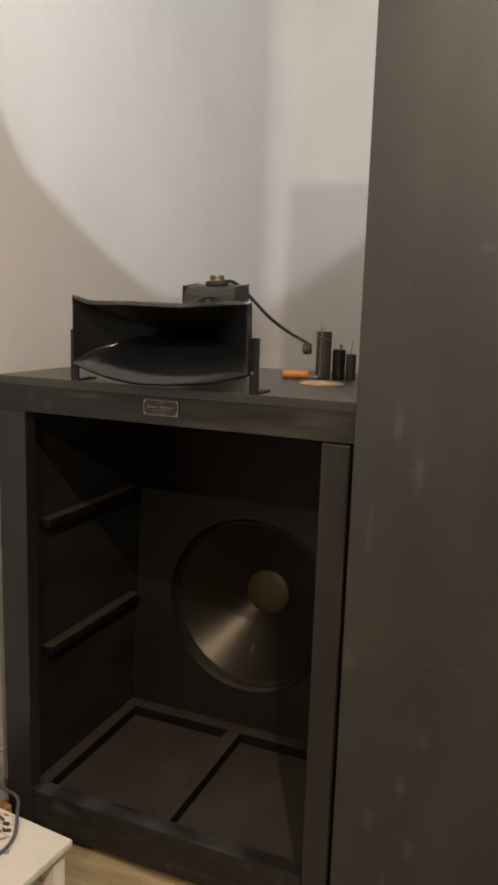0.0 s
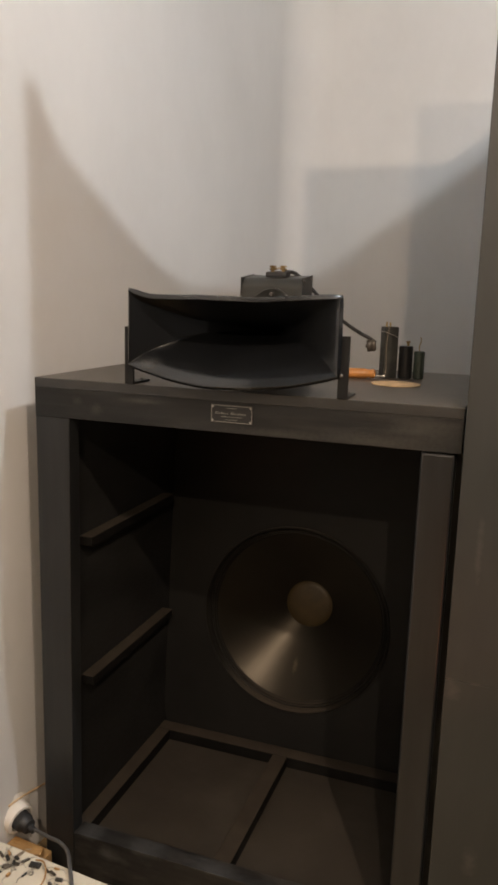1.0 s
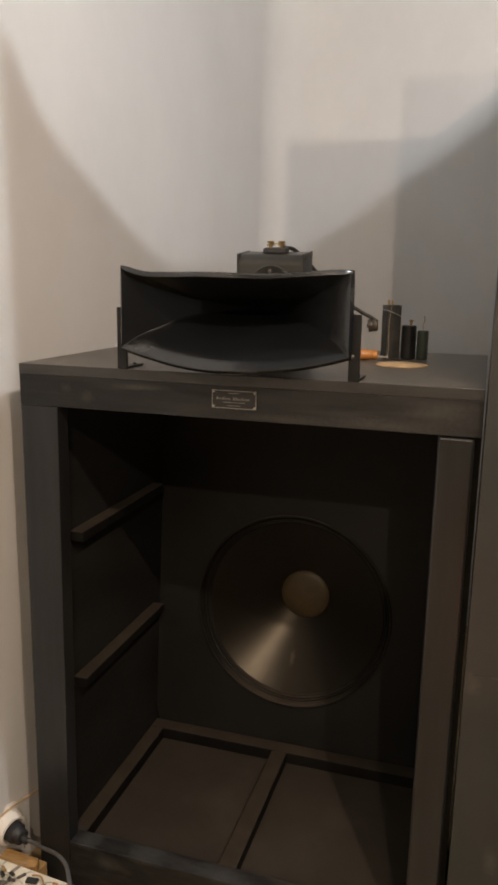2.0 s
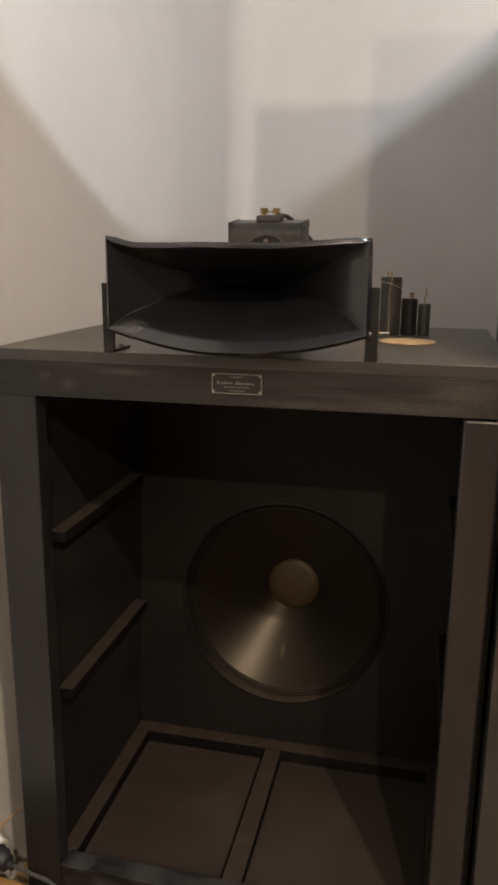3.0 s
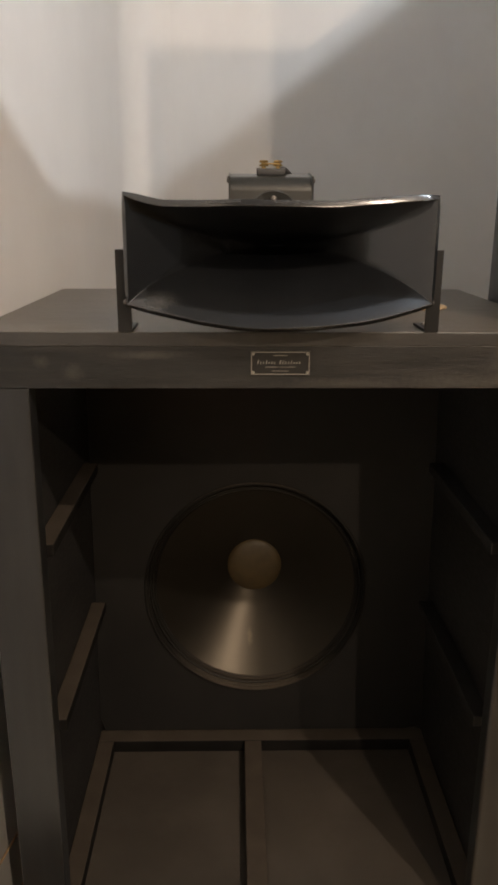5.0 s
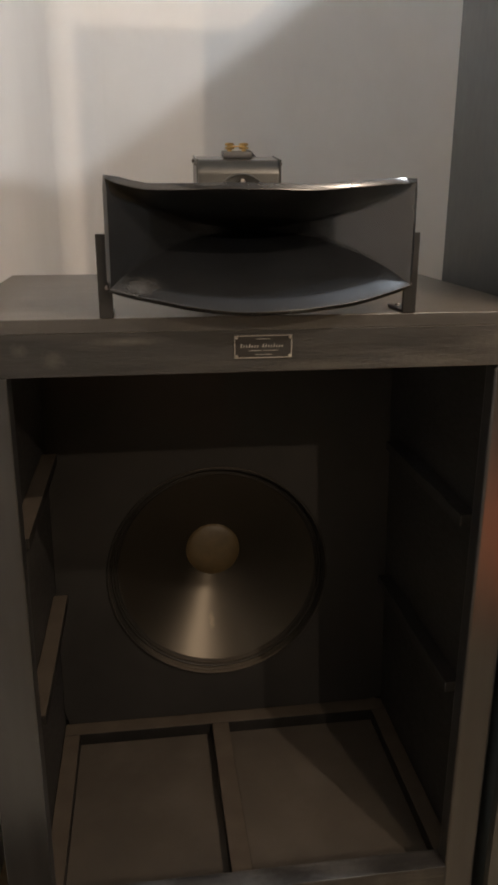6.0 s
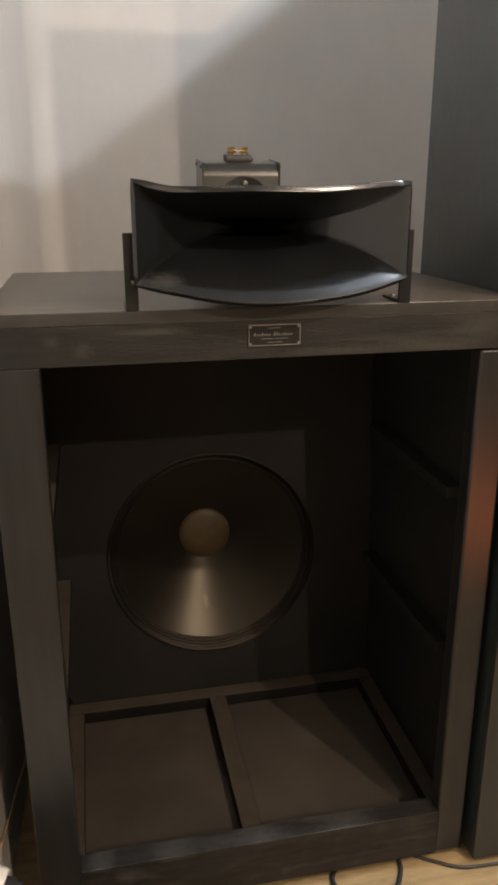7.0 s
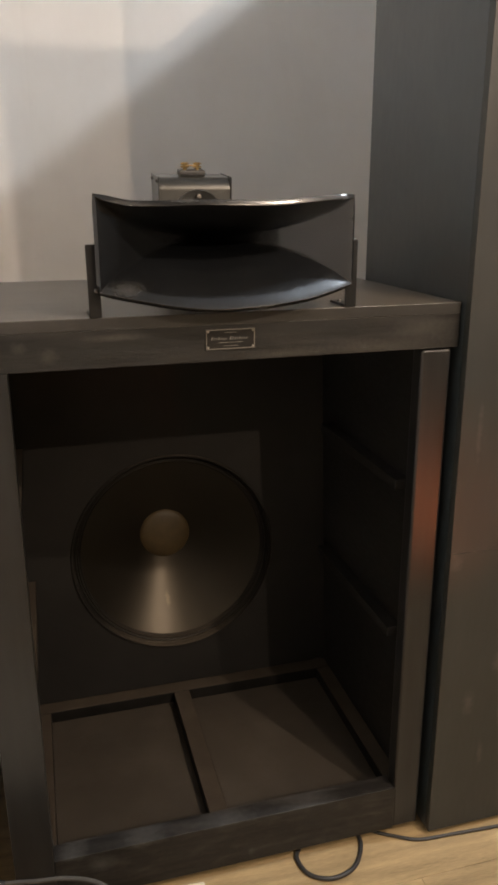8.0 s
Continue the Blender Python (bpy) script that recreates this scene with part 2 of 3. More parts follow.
# ---- mesh helpers ----
def box(x0, x1, y0, y1, z0, z1, bevel=0.0, segs=2):
    bm = bmesh.new()
    bmesh.ops.create_cube(bm, size=1, matrix=Matrix.Translation(((x0 + x1) / 2, (y0 + y1) / 2, (z0 + z1) / 2))
                          @ Matrix.Diagonal((x1 - x0, y1 - y0, z1 - z0, 1)))
    if bevel:
        bmesh.ops.bevel(bm, geom=bm.edges[:], offset=bevel, segments=segs, profile=0.5, affect="EDGES")
    return bm


def lathe(profile, segs=48, m=Matrix()):
    """Turns (radius, height) pairs round z, then moves by m."""
    bm = bmesh.new()
    rings = []
    for r, h in profile:
        if r < 1e-6:
            rings.append([bm.verts.new((0, 0, h))] * segs)
        else:
            rings.append([bm.verts.new((r * math.cos(2 * math.pi * i / segs), r * math.sin(2 * math.pi * i / segs), h)) for i in range(segs)])
    for a, b in zip(rings, rings[1:]):
        for i in range(segs):
            j = (i + 1) % segs
            vs = []
            for v in (a[i], a[j], b[j], b[i]):
                if v not in vs:
                    vs.append(v)
            if len(vs) > 2:
                bm.faces.new(vs)
    bmesh.ops.transform(bm, matrix=m, verts=bm.verts)
    bmesh.ops.recalc_face_normals(bm, faces=bm.faces)
    return bm


def tube(points, radius, segs=10, smooth=6):
    """A cable through the points."""
    pts = [Vector(p) for p in points]
    path = []
    for i in range(len(pts) - 1):
        a, b, c, d = pts[max(i - 1, 0)], pts[i], pts[i + 1], pts[min(i + 2, len(pts) - 1)]
        for k in range(smooth):
            t = k / smooth
            path.append(0.5 * ((2 * b) + (c - a) * t + (2 * a - 5 * b + 4 * c - d) * t * t + (3 * b - a - 3 * c + d) * t ** 3))
    path.append(pts[-1])
    bm = bmesh.new()
    rings = []
    up = Vector((0.3, 0.2, 0.93))
    for i, p in enumerate(path):
        way = (path[min(i + 1, len(path) - 1)] - path[max(i - 1, 0)]).normalized()
        s = way.cross(up)
        s = s.normalized() if s.length > 1e-4 else Vector((1, 0, 0))
        u = s.cross(way).normalized()
        rings.append([bm.verts.new(p + radius * (math.cos(2 * math.pi * k / segs) * s + math.sin(2 * math.pi * k / segs) * u)) for k in range(segs)])
    for a, b in zip(rings, rings[1:]):
        for k in range(segs):
            j = (k + 1) % segs
            bm.faces.new((a[k], a[j], b[j], b[k]))
    bm.faces.new(rings[0])
    bm.faces.new(rings[-1])
    bmesh.ops.recalc_face_normals(bm, faces=bm.faces)
    return bm


def put(bm, m):
    bmesh.ops.transform(bm, matrix=m, verts=bm.verts)
    return bm


def merge(*parts):
    out = bmesh.new()
    for b in parts:
        me = bpy.data.meshes.new("tmp")
        b.to_mesh(me)
        out.from_mesh(me)
        b.free()
        bpy.data.meshes.remove(me)
    return out


def part(name, bm, mat, parent=None, label="", smooth=40):
    me = bpy.data.meshes.new(name)
    if smooth:
        lim = radians(smooth)
        for f in bm.faces:
            f.smooth = True
        for e in bm.edges:
            if len(e.link_faces) != 2:
                continue
            turn = e.calc_face_angle(0)
            a, b = sorted(f.calc_area() for f in e.link_faces)
            if turn > lim or (turn > 0.15 and b > 10 * a):      # flat boards stay flat up to their rounded edges
                e.smooth = False
    bm.to_mesh(me)
    bm.free()
    me.materials.append(mat)
    ob = new(name, me)
    if parent:
        ob.parent = parent
        ob.matrix_parent_inverse = parent.matrix_basis.inverted()
    if label:
        ob["label"] = label
    return ob


def thing(name, place, label, category, group="", kind=""):
    ob = new(name)
    ob.location = place
    ob.empty_display_size = 0.05
    bpy.context.view_layer.update()
    return tagged(ob, label, category, group, kind)


# ---- the room ----
BACK, FRONT, RIGHT, HIGH = 1.73, -6.2, 3.9, 2.95


def left_x(y):
    return -0.43 - 0.058 * (BACK - y)


def structure(name, bm, mat, label, category):
    return tagged(part(name, bm, mat), label, category, kind="structure")


def slab(corners, z0, z1):
    bm = bmesh.new()
    lo = [bm.verts.new((x, y, z0)) for x, y in corners]
    hi = [bm.verts.new((x, y, z1)) for x, y in corners]
    bm.faces.new(lo[::-1])
    bm.faces.new(hi)
    for i in range(len(corners)):
        j = (i + 1) % len(corners)
        bm.faces.new((lo[i], lo[j], hi[j], hi[i]))
    bmesh.ops.recalc_face_normals(bm, faces=bm.faces)
    return bm


structure("wall_west", slab([(left_x(FRONT), FRONT), (left_x(BACK + 0.2), BACK + 0.2), (left_x(BACK + 0.2) - 0.2, BACK + 0.2), (left_x(FRONT) - 0.2, FRONT)], 0, HIGH),
          WALL, "off-white plastered wall with faint trowel marks", "wall")
structure("wall_north", box(left_x(BACK), RIGHT, BACK, BACK + 0.2, 0, HIGH), WALL, "off-white plastered wall behind the cabinets", "wall")
R_C = 0.16
cx_, cy_ = left_x(BACK - R_C) + R_C, BACK - R_C
arc = [(cx_ + R_C * math.cos(radians(a)), cy_ + R_C * math.sin(radians(a))) for a in range(90, 184, 6)]
structure("wall_corner", slab([(left_x(BACK) + 0.001, BACK - 0.0005)] + [(x, y - 0.0008) for x, y in arc], 0, HIGH - 0.001), WALL, "softly rounded plaster corner between two walls", "wall")
# unseen closing surfaces, dark to hold down the bounced light
structure("wall_east", box(RIGHT, RIGHT + 0.2, FRONT, BACK + 0.2, 0, HIGH), DARK, "unseen closing wall, darkened to cut bounce light", "wall")
structure("wall_south", box(left_x(FRONT), RIGHT, FRONT - 0.2, FRONT, 0, HIGH), DRAB, "unseen closing wall, dulled to cut bounce light", "wall")
structure("ceiling", box(-1.2, RIGHT + 0.2, FRONT - 0.2, BACK + 0.2, HIGH, HIGH + 0.15), CEIL, "unseen ceiling, dimmed and blued to trim bounce light", "ceiling")
floor = structure("floor", box(-1.2, RIGHT, FRONT, BACK, -0.1, -0.014), GAP, "light oak plank floor", "floor")


# ---- loudspeaker cabinet ----
CX0, CX1, OX0, OX1 = -0.448, 0.431, -0.366, 0.360
CTOP, OTOP, OBOT, CBOT, DEEP = 1.193, 1.111, 0.130, 0.020, 0.64

cab = thing("speaker_cabinet", (0, 0.3, 0), "large black-stained wooden loudspeaker cabinet with an open front", "speaker cabinet")
part("top_panel", box(CX0, CX1, 0.0, DEEP, CTOP - 0.020, CTOP, 0.0012), BLACK_Y, cab, "dusty black-stained top board")
part("top_rail", box(CX0, CX1, 0.001, 0.03, OTOP, CTOP - 0.0201, 0.0008), BLACK_X, cab)
part("bottom_rail", box(OX0 - 0.0065, OX1 + 0.001, 0.002, 0.045, CBOT, OBOT, 0.0015), RAIL, cab, "scuffed black bottom rail")
left_stile = box(CX0, OX0, 0.0015, 0.04, CBOT, OTOP - 0.0005, 0.002)
for v in left_stile.verts:
    if v.co.x > -0.4:
        v.co.x -= 0.007 * (OTOP - v.co.z)       # the board narrows a little downwards
part("stile", left_stile, BLACK_Z, cab)
part("stile", box(OX1, CX1 - 0.011, 0.004, 0.04, CBOT, OTOP - 0.003, 0.005, 3), BLACK_Z, cab)
part("side_panel", box(CX0, -0.405, 0.0405, DEEP, CBOT, CTOP - 0.021, 0.001), INSIDE, cab)
part("side_panel", box(0.40, CX1, 0.0405, DEEP, CBOT, CTOP - 0.021, 0.001), INSIDE, cab)
part("bottom_panel", box(-0.4045, 0.3995, 0.0455, DEEP - 0.0205, 0.045, 0.078), BOARD, cab, "dusty bottom board")
# battens on the bottom board
part("floor_batten", box(-0.404, 0.399, 0.505, 0.548, 0.0782, 0.110, 0.002), BATTEN, cab)
part("floor_batten", box(-0.404, -0.366, 0.047, 0.5045, 0.0782, 0.110, 0.002), BATTEN, cab)
part("floor_batten", box(-0.046, -0.004, 0.047, 0.5045, 0.0782, 0.110, 0.002), BATTEN, cab)
part("floor_batten", box(0.361, 0.399, 0.047, 0.5045, 0.0782, 0.110, 0.002), BATTEN, cab)
# battens on the side panels
for z in (0.822, 0.478):
    part("side_batten", box(-0.4048, -0.372, 0.095, 0.53, z - 0.022, z, 0.002), BATTEN, cab, "black side batten, upper face painted paler as lit")
    # right pair lacks the paler upper faces, shade put into its colour
    part("side_batten", box(0.367, 0.3998, 0.095, 0.53, z - 0.022, z, 0.002), INSIDE, cab)
for x in (CX0 + 0.06, CX1 - 0.06):
    for y in (0.07, DEEP - 0.07):
        part("foot", lathe([(0, 0.0), (0.018, 0.0), (0.02, 0.004), (0.02, 0.02), (0, 0.02)], 20, pose(x, y, 0)), RUBBER, cab)

# baffle with a round hole, leaning back a little
LEAN_B = 4.5
WC = Vector((-0.018, 0.572, 0.487))
WM = Matrix.Translation(WC) @ Euler((radians(90 - LEAN_B), 0, 0)).to_matrix().to_4x4()


def baffle():
    """A board round a round hole, in the plane of the woofer."""
    bm = bmesh.new()
    segs, r = 96, 0.2632
    x0, x1, y0, y1 = -0.386, 0.417, -0.375, 0.605
    rim, edge = [], []
    for i in range(segs):
        a = 2 * math.pi * i / segs
        c, s = math.cos(a), math.sin(a)
        k = min((x1 if c > 0 else -x0) / max(abs(c), 1e-6), (y1 if s > 0 else -y0) / max(abs(s), 1e-6))
        rim.append((r * c, r * s))
        edge.append((k * c, k * s))
    rows_ = [[bm.verts.new((x, y, z)) for x, y in ring] for ring, z in ((rim, -0.018), (rim, 0), (edge, 0), (edge, -0.018))]
    for a, b in zip(rows_, rows_[1:]):
        for i in range(segs):
            j = (i + 1) % segs
            bm.faces.new((a[i], a[j], b[j], b[i]))
    bmesh.ops.recalc_face_normals(bm, faces=bm.faces)
    bmesh.ops.transform(bm, matrix=WM, verts=bm.verts)
    return bm


part("baffle", baffle(), BAFFLE, cab, "matt black baffle board")

# ---- woofer ----
woofer = thing("woofer", WC, "large paper-cone woofer with an amber dust cap, on the baffle", "loudspeaker")
part("frame_ring", lathe([(0.2628, 0.0008), (0.2668, 0.0008), (0.2672, 0.003), (0.2655, 0.0055), (0.2625, 0.0058), (0.2605, 0.0035), (0.2600, 0.0), (0.2600, -0.009), (0.2585, -0.0105), (0.2580, -0.020), (0.256, -0.022), (0.2625, -0.024)], 96, WM), RIM, woofer, "dusty cast metal ring, upward faces painted paler as lit")
part("gasket", lathe([(0.2578, -0.0215), (0.2570, -0.0165), (0.2545, -0.0150), (0.2520, -0.0170), (0.2512, -0.0225)], 96, WM), SURROUND, woofer)
part("surround", lathe([(0.2515, -0.0210), (0.2500, -0.0180), (0.2478, -0.0175), (0.2460, -0.0205), (0.2445, -0.0235), (0.2430, -0.0210), (0.2415, -0.0220), (0.2400, -0.0255)], 96, WM), SURROUND, woofer, "rippled black cone edge")
part("cone", lathe([(0.2405, -0.0250)] + [(0.2405 - 0.1735 * k / 10, -0.0250 - 0.1400 * (k / 10) ** 0.96) for k in range(1, 11)], 96), CONE, woofer, "dark glossy doped paper cone").matrix_basis = WM
part("dust_cap", lathe([(0.070, -0.1625), (0.068, -0.160), (0.064, -0.1575), (0.052, -0.1545), (0.036, -0.152), (0.020, -0.1507), (0, -0.1502)], 64, WM), CAP, woofer, "amber domed dust cap")
part("basket", lathe([(0.2620, -0.0245), (0.2500, -0.045), (0.10, -0.195), (0.10, -0.22), (0, -0.22)], 48, WM), RIM, woofer)

# ---- name plate, with bars for its writing ----
plate = thing("name_plate", (0, 0, 1.148), "small black metal name plate with a silver border, screwed on", "name plate")
PX0, PX1, PZ0, PZ1 = -0.0445, 0.0415, 1.131, 1.166
part("plate", box(PX0, PX1, -0.0012, 0.0006, PZ0, PZ1, 0.0004), PLATE, plate)
t_ = 0.0011
for name, b in (("border", (PX0 + 0.001, PX1 - 0.001, PZ1 - 0.001 - t_, PZ1 - 0.001)), ("border", (PX0 + 0.001, PX1 - 0.001, PZ0 + 0.001, PZ0 + 0.001 + t_)),
                ("border", (PX0 + 0.001, PX0 + 0.001 + t_, PZ0 + 0.0021, PZ1 - 0.0021)), ("border", (PX1 - 0.001 - t_, PX1 - 0.001, PZ0 + 0.0021, PZ1 - 0.0021))):
    part(name, box(b[0], b[1], -0.0017, -0.0011, b[2], b[3]), SILVER, plate, "silver border line")
for x in (PX0 + 0.0042, PX1 - 0.0042):
    for z in (PZ0 + 0.0042, PZ1 - 0.0042):
        part("screw", lathe([(0, 0.0030), (0.0012, 0.0028), (0.0020, 0.0018), (0.0020, 0.001)], 16, pose(x, 0, z, 90)), STEEL, plate)
letters = [(-0.0350 + 0.0040 * k, 0.0017) for k in range(7)] + [(-0.0030 + 0.0040 * k, 0.0017) for k in range(8)]
for k, (x, w) in enumerate(letters):
    tall_one = k in (0, 3, 7, 8, 11)
    stroke = box(x, x + w, -0.0016, -0.0011, 1.1474, 1.1526 if tall_one else 1.1506)
    for v in stroke.verts:
        v.co.x += 0.25 * (v.co.z - 1.1474)      # slanting, like script
    part("bar", stroke, LETTER, plate, "silver lettering bar")
for x0, x1, z0, z1 in ((-0.012, 0.009, 1.1592, 1.1603), (-0.023, -0.004, 1.1424, 1.1434), (-0.002, 0.020, 1.1424, 1.1434), (-0.014, 0.011, 1.1366, 1.1376)):
    part("bar", box(x0, x1, -0.0015, -0.0011, z0, z1), LETTER, plate, "silver lettering bar")

# ---- horn loudspeaker on top ----
horn = thing("horn_loudspeaker", (0, 0.15, CTOP), "black enamelled horn loudspeaker on iron brackets, on the cabinet top", "horn speaker")


def bell():
    """A flared four-sided horn; the mouth bows forward and its lower lip sags."""
    bm = bmesh.new()
    n_s, n_w, n_h = 40, 24, 10
    rings = []
    for i in range(n_s + 1):
        s = i / n_s                                   # 0 throat, 1 mouth
        hw = 0.012 + 0.200 * (0.45 * s + 0.55 * s ** 1.7)
        top = 1.310 + 0.058 * s ** 2.0
        low = 1.300 - 0.056 * s ** 2.8 - 0.011 * s ** 11
        y = 0.205 - 0.222 * s
        bow = 0.035 * s ** 2
        sag = 0.030 * s ** 2
        ring = []

        def at(u, v):                                 # u -1..1 across, v 0..1 up
            x = hw * u - 0.004 * s
            droop = sag * (1 - u * u) * (1 - v)
            turned_up = (-u - 0.72) / 0.28 if u < 0 else 0.85 * (u - 0.35) / 0.65
            rise = 0.0115 * s ** 4 * max(0.0, turned_up) ** 1.25 * v
            dent = 0.0007 * s ** 8 * (math.sin(7 * u + 3 * v) + 0.3 * math.sin(17 * u + 5 * v + 1))
            return (x + 0.5 * dent, y - bow * (1 - u * u) * (1 - 0.1 * v), low + (top - low) * v - droop + rise + dent)
        for k in range(n_w):
            ring.append(at(-1 + 2 * k / n_w, 0))
        for k in range(n_h):
            ring.append(at(1, k / n_h))
        for k in range(n_w):
            ring.append(at(1 - 2 * k / n_w, 1))
        for k in range(n_h):
            ring.append(at(-1, 1 - k / n_h))
        rings.append([bm.verts.new(p) for p in ring])
    for a, b in zip(rings, rings[1:]):
        for k in range(len(a)):
            j = (k + 1) % len(a)
            bm.faces.new((a[k], a[j], b[j], b[k]))
    bmesh.ops.recalc_face_normals(bm, faces=bm.faces)
    return bm


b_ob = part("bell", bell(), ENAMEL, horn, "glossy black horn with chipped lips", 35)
solid = b_ob.modifiers.new("thick", "SOLIDIFY")
solid.thickness, solid.offset = 0.009, 0.0
bev = b_ob.modifiers.new("round", "BEVEL")
bev.width, bev.segments, bev.limit_method, bev.angle_limit = 0.0038, 3, "ANGLE", radians(60)
part("throat", lathe([(0.0, 0.0), (0.034, 0.0), (0.036, 0.004), (0.036, 0.026), (0.032, 0.030), (0.024, 0.030), (0.022, 0.0262), (0, 0.0262)], 32, pose(0, 0.232, 1.308, 90)), INSIDE, horn)
for x0, x1, s in ((-0.232, -0.2125, -1), (0.2035, 0.223, 1)):
    br = part("bracket", merge(box(x0, x1, -0.003, 0.003, CTOP + 0.0005, 1.307, 0.001), box(x0, x1, 0.0032, 0.07, CTOP + 0.0005, CTOP + 0.0045, 0.001)), BRACKET, horn, "flat black iron bracket")
    part("bolt", lathe([(0, 0.0078), (0.002, 0.0074), (0.0034, 0.006), (0.0034, 0.0028)], 14, pose((x0 + x1) / 2 - 0.003 * s, 0, 1.236, 90)), IRON, br)
    part("bolt", lathe([(0, 0.008), (0.003, 0.0075), (0.0042, 0.0055), (0.0042, 0.0044)], 14, pose((x0 + x1) / 2, 0.05, CTOP)), IRON, br)

# compression driver behind the horn
DX0, DX1, DY0, DY1, DZ0, DZ1 = -0.077, 0.063, 0.235, 0.312, CTOP + 0.001, 1.411


def lean(bm):
    """The upper side of the driver rises towards the back."""
    for v in bm.verts:
        if v.co.z > 1.35:
            v.co.z += 0.12 * (v.co.y - DY0)
    return bm


def housing():
    """A steel case whose front and top edges are rolled over."""
    bm = bmesh.new()
    prof = [(DY1, DZ0), (DY1, DZ1)]
    r = 0.022
    for i in range(9):
        a = radians(90 + 90 * i / 8)
        prof.append((DY0 + r + r * math.cos(a), DZ1 - r + r * math.sin(a)))
    prof.append((DY0, DZ0))
    rows_ = [[bm.verts.new((x, y, z)) for y, z in prof] for x in (DX0 + 0.003, DX1 - 0.003)]
    for i in range(len(prof)):
        j = (i + 1) % len(prof)
        bm.faces.new((rows_[0][i], rows_[0][j], rows_[1][j], rows_[1][i]))
    for r_ in rows_:
        bm.faces.new(r_)
    bmesh.ops.recalc_face_normals(bm, faces=bm.faces)
    return bm


drv = part("driver_housing", lean(housing()), DRIVER, horn, "grey japanned steel driver case")
for x0, x1 in ((DX0, DX0 + 0.0028), (DX1 - 0.0028, DX1)):
    part("end_plate", lean(box(x0, x1, DY0 - 0.002, DY1 + 0.003, DZ0, DZ1 + 0.002, 0.001)), DRIVER, drv)
part("front_disc", lathe([(0, 0.006), (0.041, 0.006), (0.044, 0.0075), (0.046, 0.006), (0.046, 0.0005)], 48, pose(-0.003, DY0, 1.345, 90)), DRIVER, drv, "round cover disc")
part("nut", lathe([(0, 0.014), (0.004, 0.013), (0.0055, 0.010), (0.0055, 0.0062)], 6, pose(-0.003, DY0, 1.378, 90)), IRON, drv)
for x, out in ((DX0, -90), (DX1, 90)):
    for y in (DY0 + 0.010, DY1 - 0.012):
        part("screw", lathe([(0, 0.0034), (0.0022, 0.0030), (0.0034, 0.0018), (0.0034, -0.0002)], 14, pose(x, y, DZ1 - 0.006 + 0.12 * (y - DY0), 0, out)), IRON, drv)
blk = part("terminal_block", lean(box(-0.030, 0.018, 0.262, 0.292, DZ1 + 0.0005, DZ1 + 0.011, 0.0015)), RUBBER, horn, "black terminal block")
for x in (-0.018, 0.006):
    part("binding_post", lathe([(0, 0), (0.004, 0), (0.004, 0.006), (0.0078, 0.007), (0.0085, 0.009), (0.0085, 0.011), (0.0045, 0.013), (0.0045, 0.016), (0.0078, 0.017), (0.0082, 0.020), (0.007, 0.023), (0, 0.024)], 20,
                               pose(x, 0.277, DZ1 + 0.0160) @ Matrix.Diagonal((0.95, 0.95, 0.56, 1))), BRASS, blk, "brass binding post")
part("link", box(-0.018, 0.006, 0.272, 0.282, DZ1 + 0.0226, DZ1 + 0.0244, 0.0006), BRASS, blk)

# ---- loose things on the cabinet top ----
Z0 = CTOP
cable = thing("driver_cable", (0.06, 0.34, Z0), "black cable hanging from the driver to a round connector", "cable")
part("lead", tube([(0.006, 0.291, 1.4265), (0.020, 0.310, 1.4265), (0.036, 0.330, 1.412), (0.060, 0.345, 1.386), (0.095, 0.372, 1.344), (0.128, 0.400, 1.314), (0.154, 0.418, 1.296), (0.176, 0.427, 1.284), (0.190, 0.430, 1.274)], 0.0042), RUBBER, cable)
part("connector", lathe([(0, -0.013), (0.004, -0.013), (0.0045, -0.010), (0.0125, -0.010), (0.0142, -0.007), (0.0142, -0.002), (0.0128, 0.0), (0.0142, 0.002), (0.0142, 0.008), (0.010, 0.011), (0, 0.011)], 28, pose(0.180, 0.428, 1.267, 0, 82, 12)), KNURL, cable, "brown knurled screw connector")


def lug(x, y, z, h, parent):
    part("lug", box(x - 0.002, x + 0.002, y - 0.0006, y + 0.0006, z, z + h, 0.0003), BRASS, parent)


can = thing("tall_capacitor", (0.219, 0.445, Z0), "tall square pitch-coated capacitor with solder lugs, on the cabinet top", "capacitor", "capacitors on the cabinet top")
part("can", put(box(-0.0165, 0.0165, -0.0165, 0.0165, Z0 + 0.0005, 1.312, 0.002, 3), pose(0.219, 0.445, 0, 0, 0, 28)), PITCH, can)
lug(0.211, 0.445, 1.311, 0.012, can)
lug(0.219, 0.445, 1.311, 0.011, can)
part("wire", tube([(0.219, 0.445, 1.314), (0.221, 0.423, 1.312), (0.217, 0.4225, 1.27), (0.218, 0.4225, 1.21), (0.212, 0.41, Z0 + 0.004), (0.19, 0.39, Z0 + 0.003)], 0.0006, 8), TANWIRE, can, "tan bare wire")
part("wire", tube([(0.199, 0.424, 1.302), (0.214, 0.4225, 1.300), (0.232, 0.423, 1.293), (0.241, 0.43, 1.288)], 0.0008, 8), STEEL, can)
can2 = thing("round_capacitor", (0.258, 0.452, Z0), "round black capacitor with a brass stud", "capacitor", "capacitors on the cabinet top")
part("can", lathe([(0, 0.0005), (0.0155, 0.0005), (0.0165, 0.003), (0.0165, 0.073), (0.0150, 0.0755), (0, 0.0755)], 32, pose(0.258, 0.452, Z0)), PLATE, can2)
part("stud", lathe([(0, 0.074), (0.003, 0.074), (0.003, 0.083), (0.005, 0.084), (0.005, 0.087), (0, 0.088)], 12, pose(0.262, 0.452, Z0)), BRASS, can2)
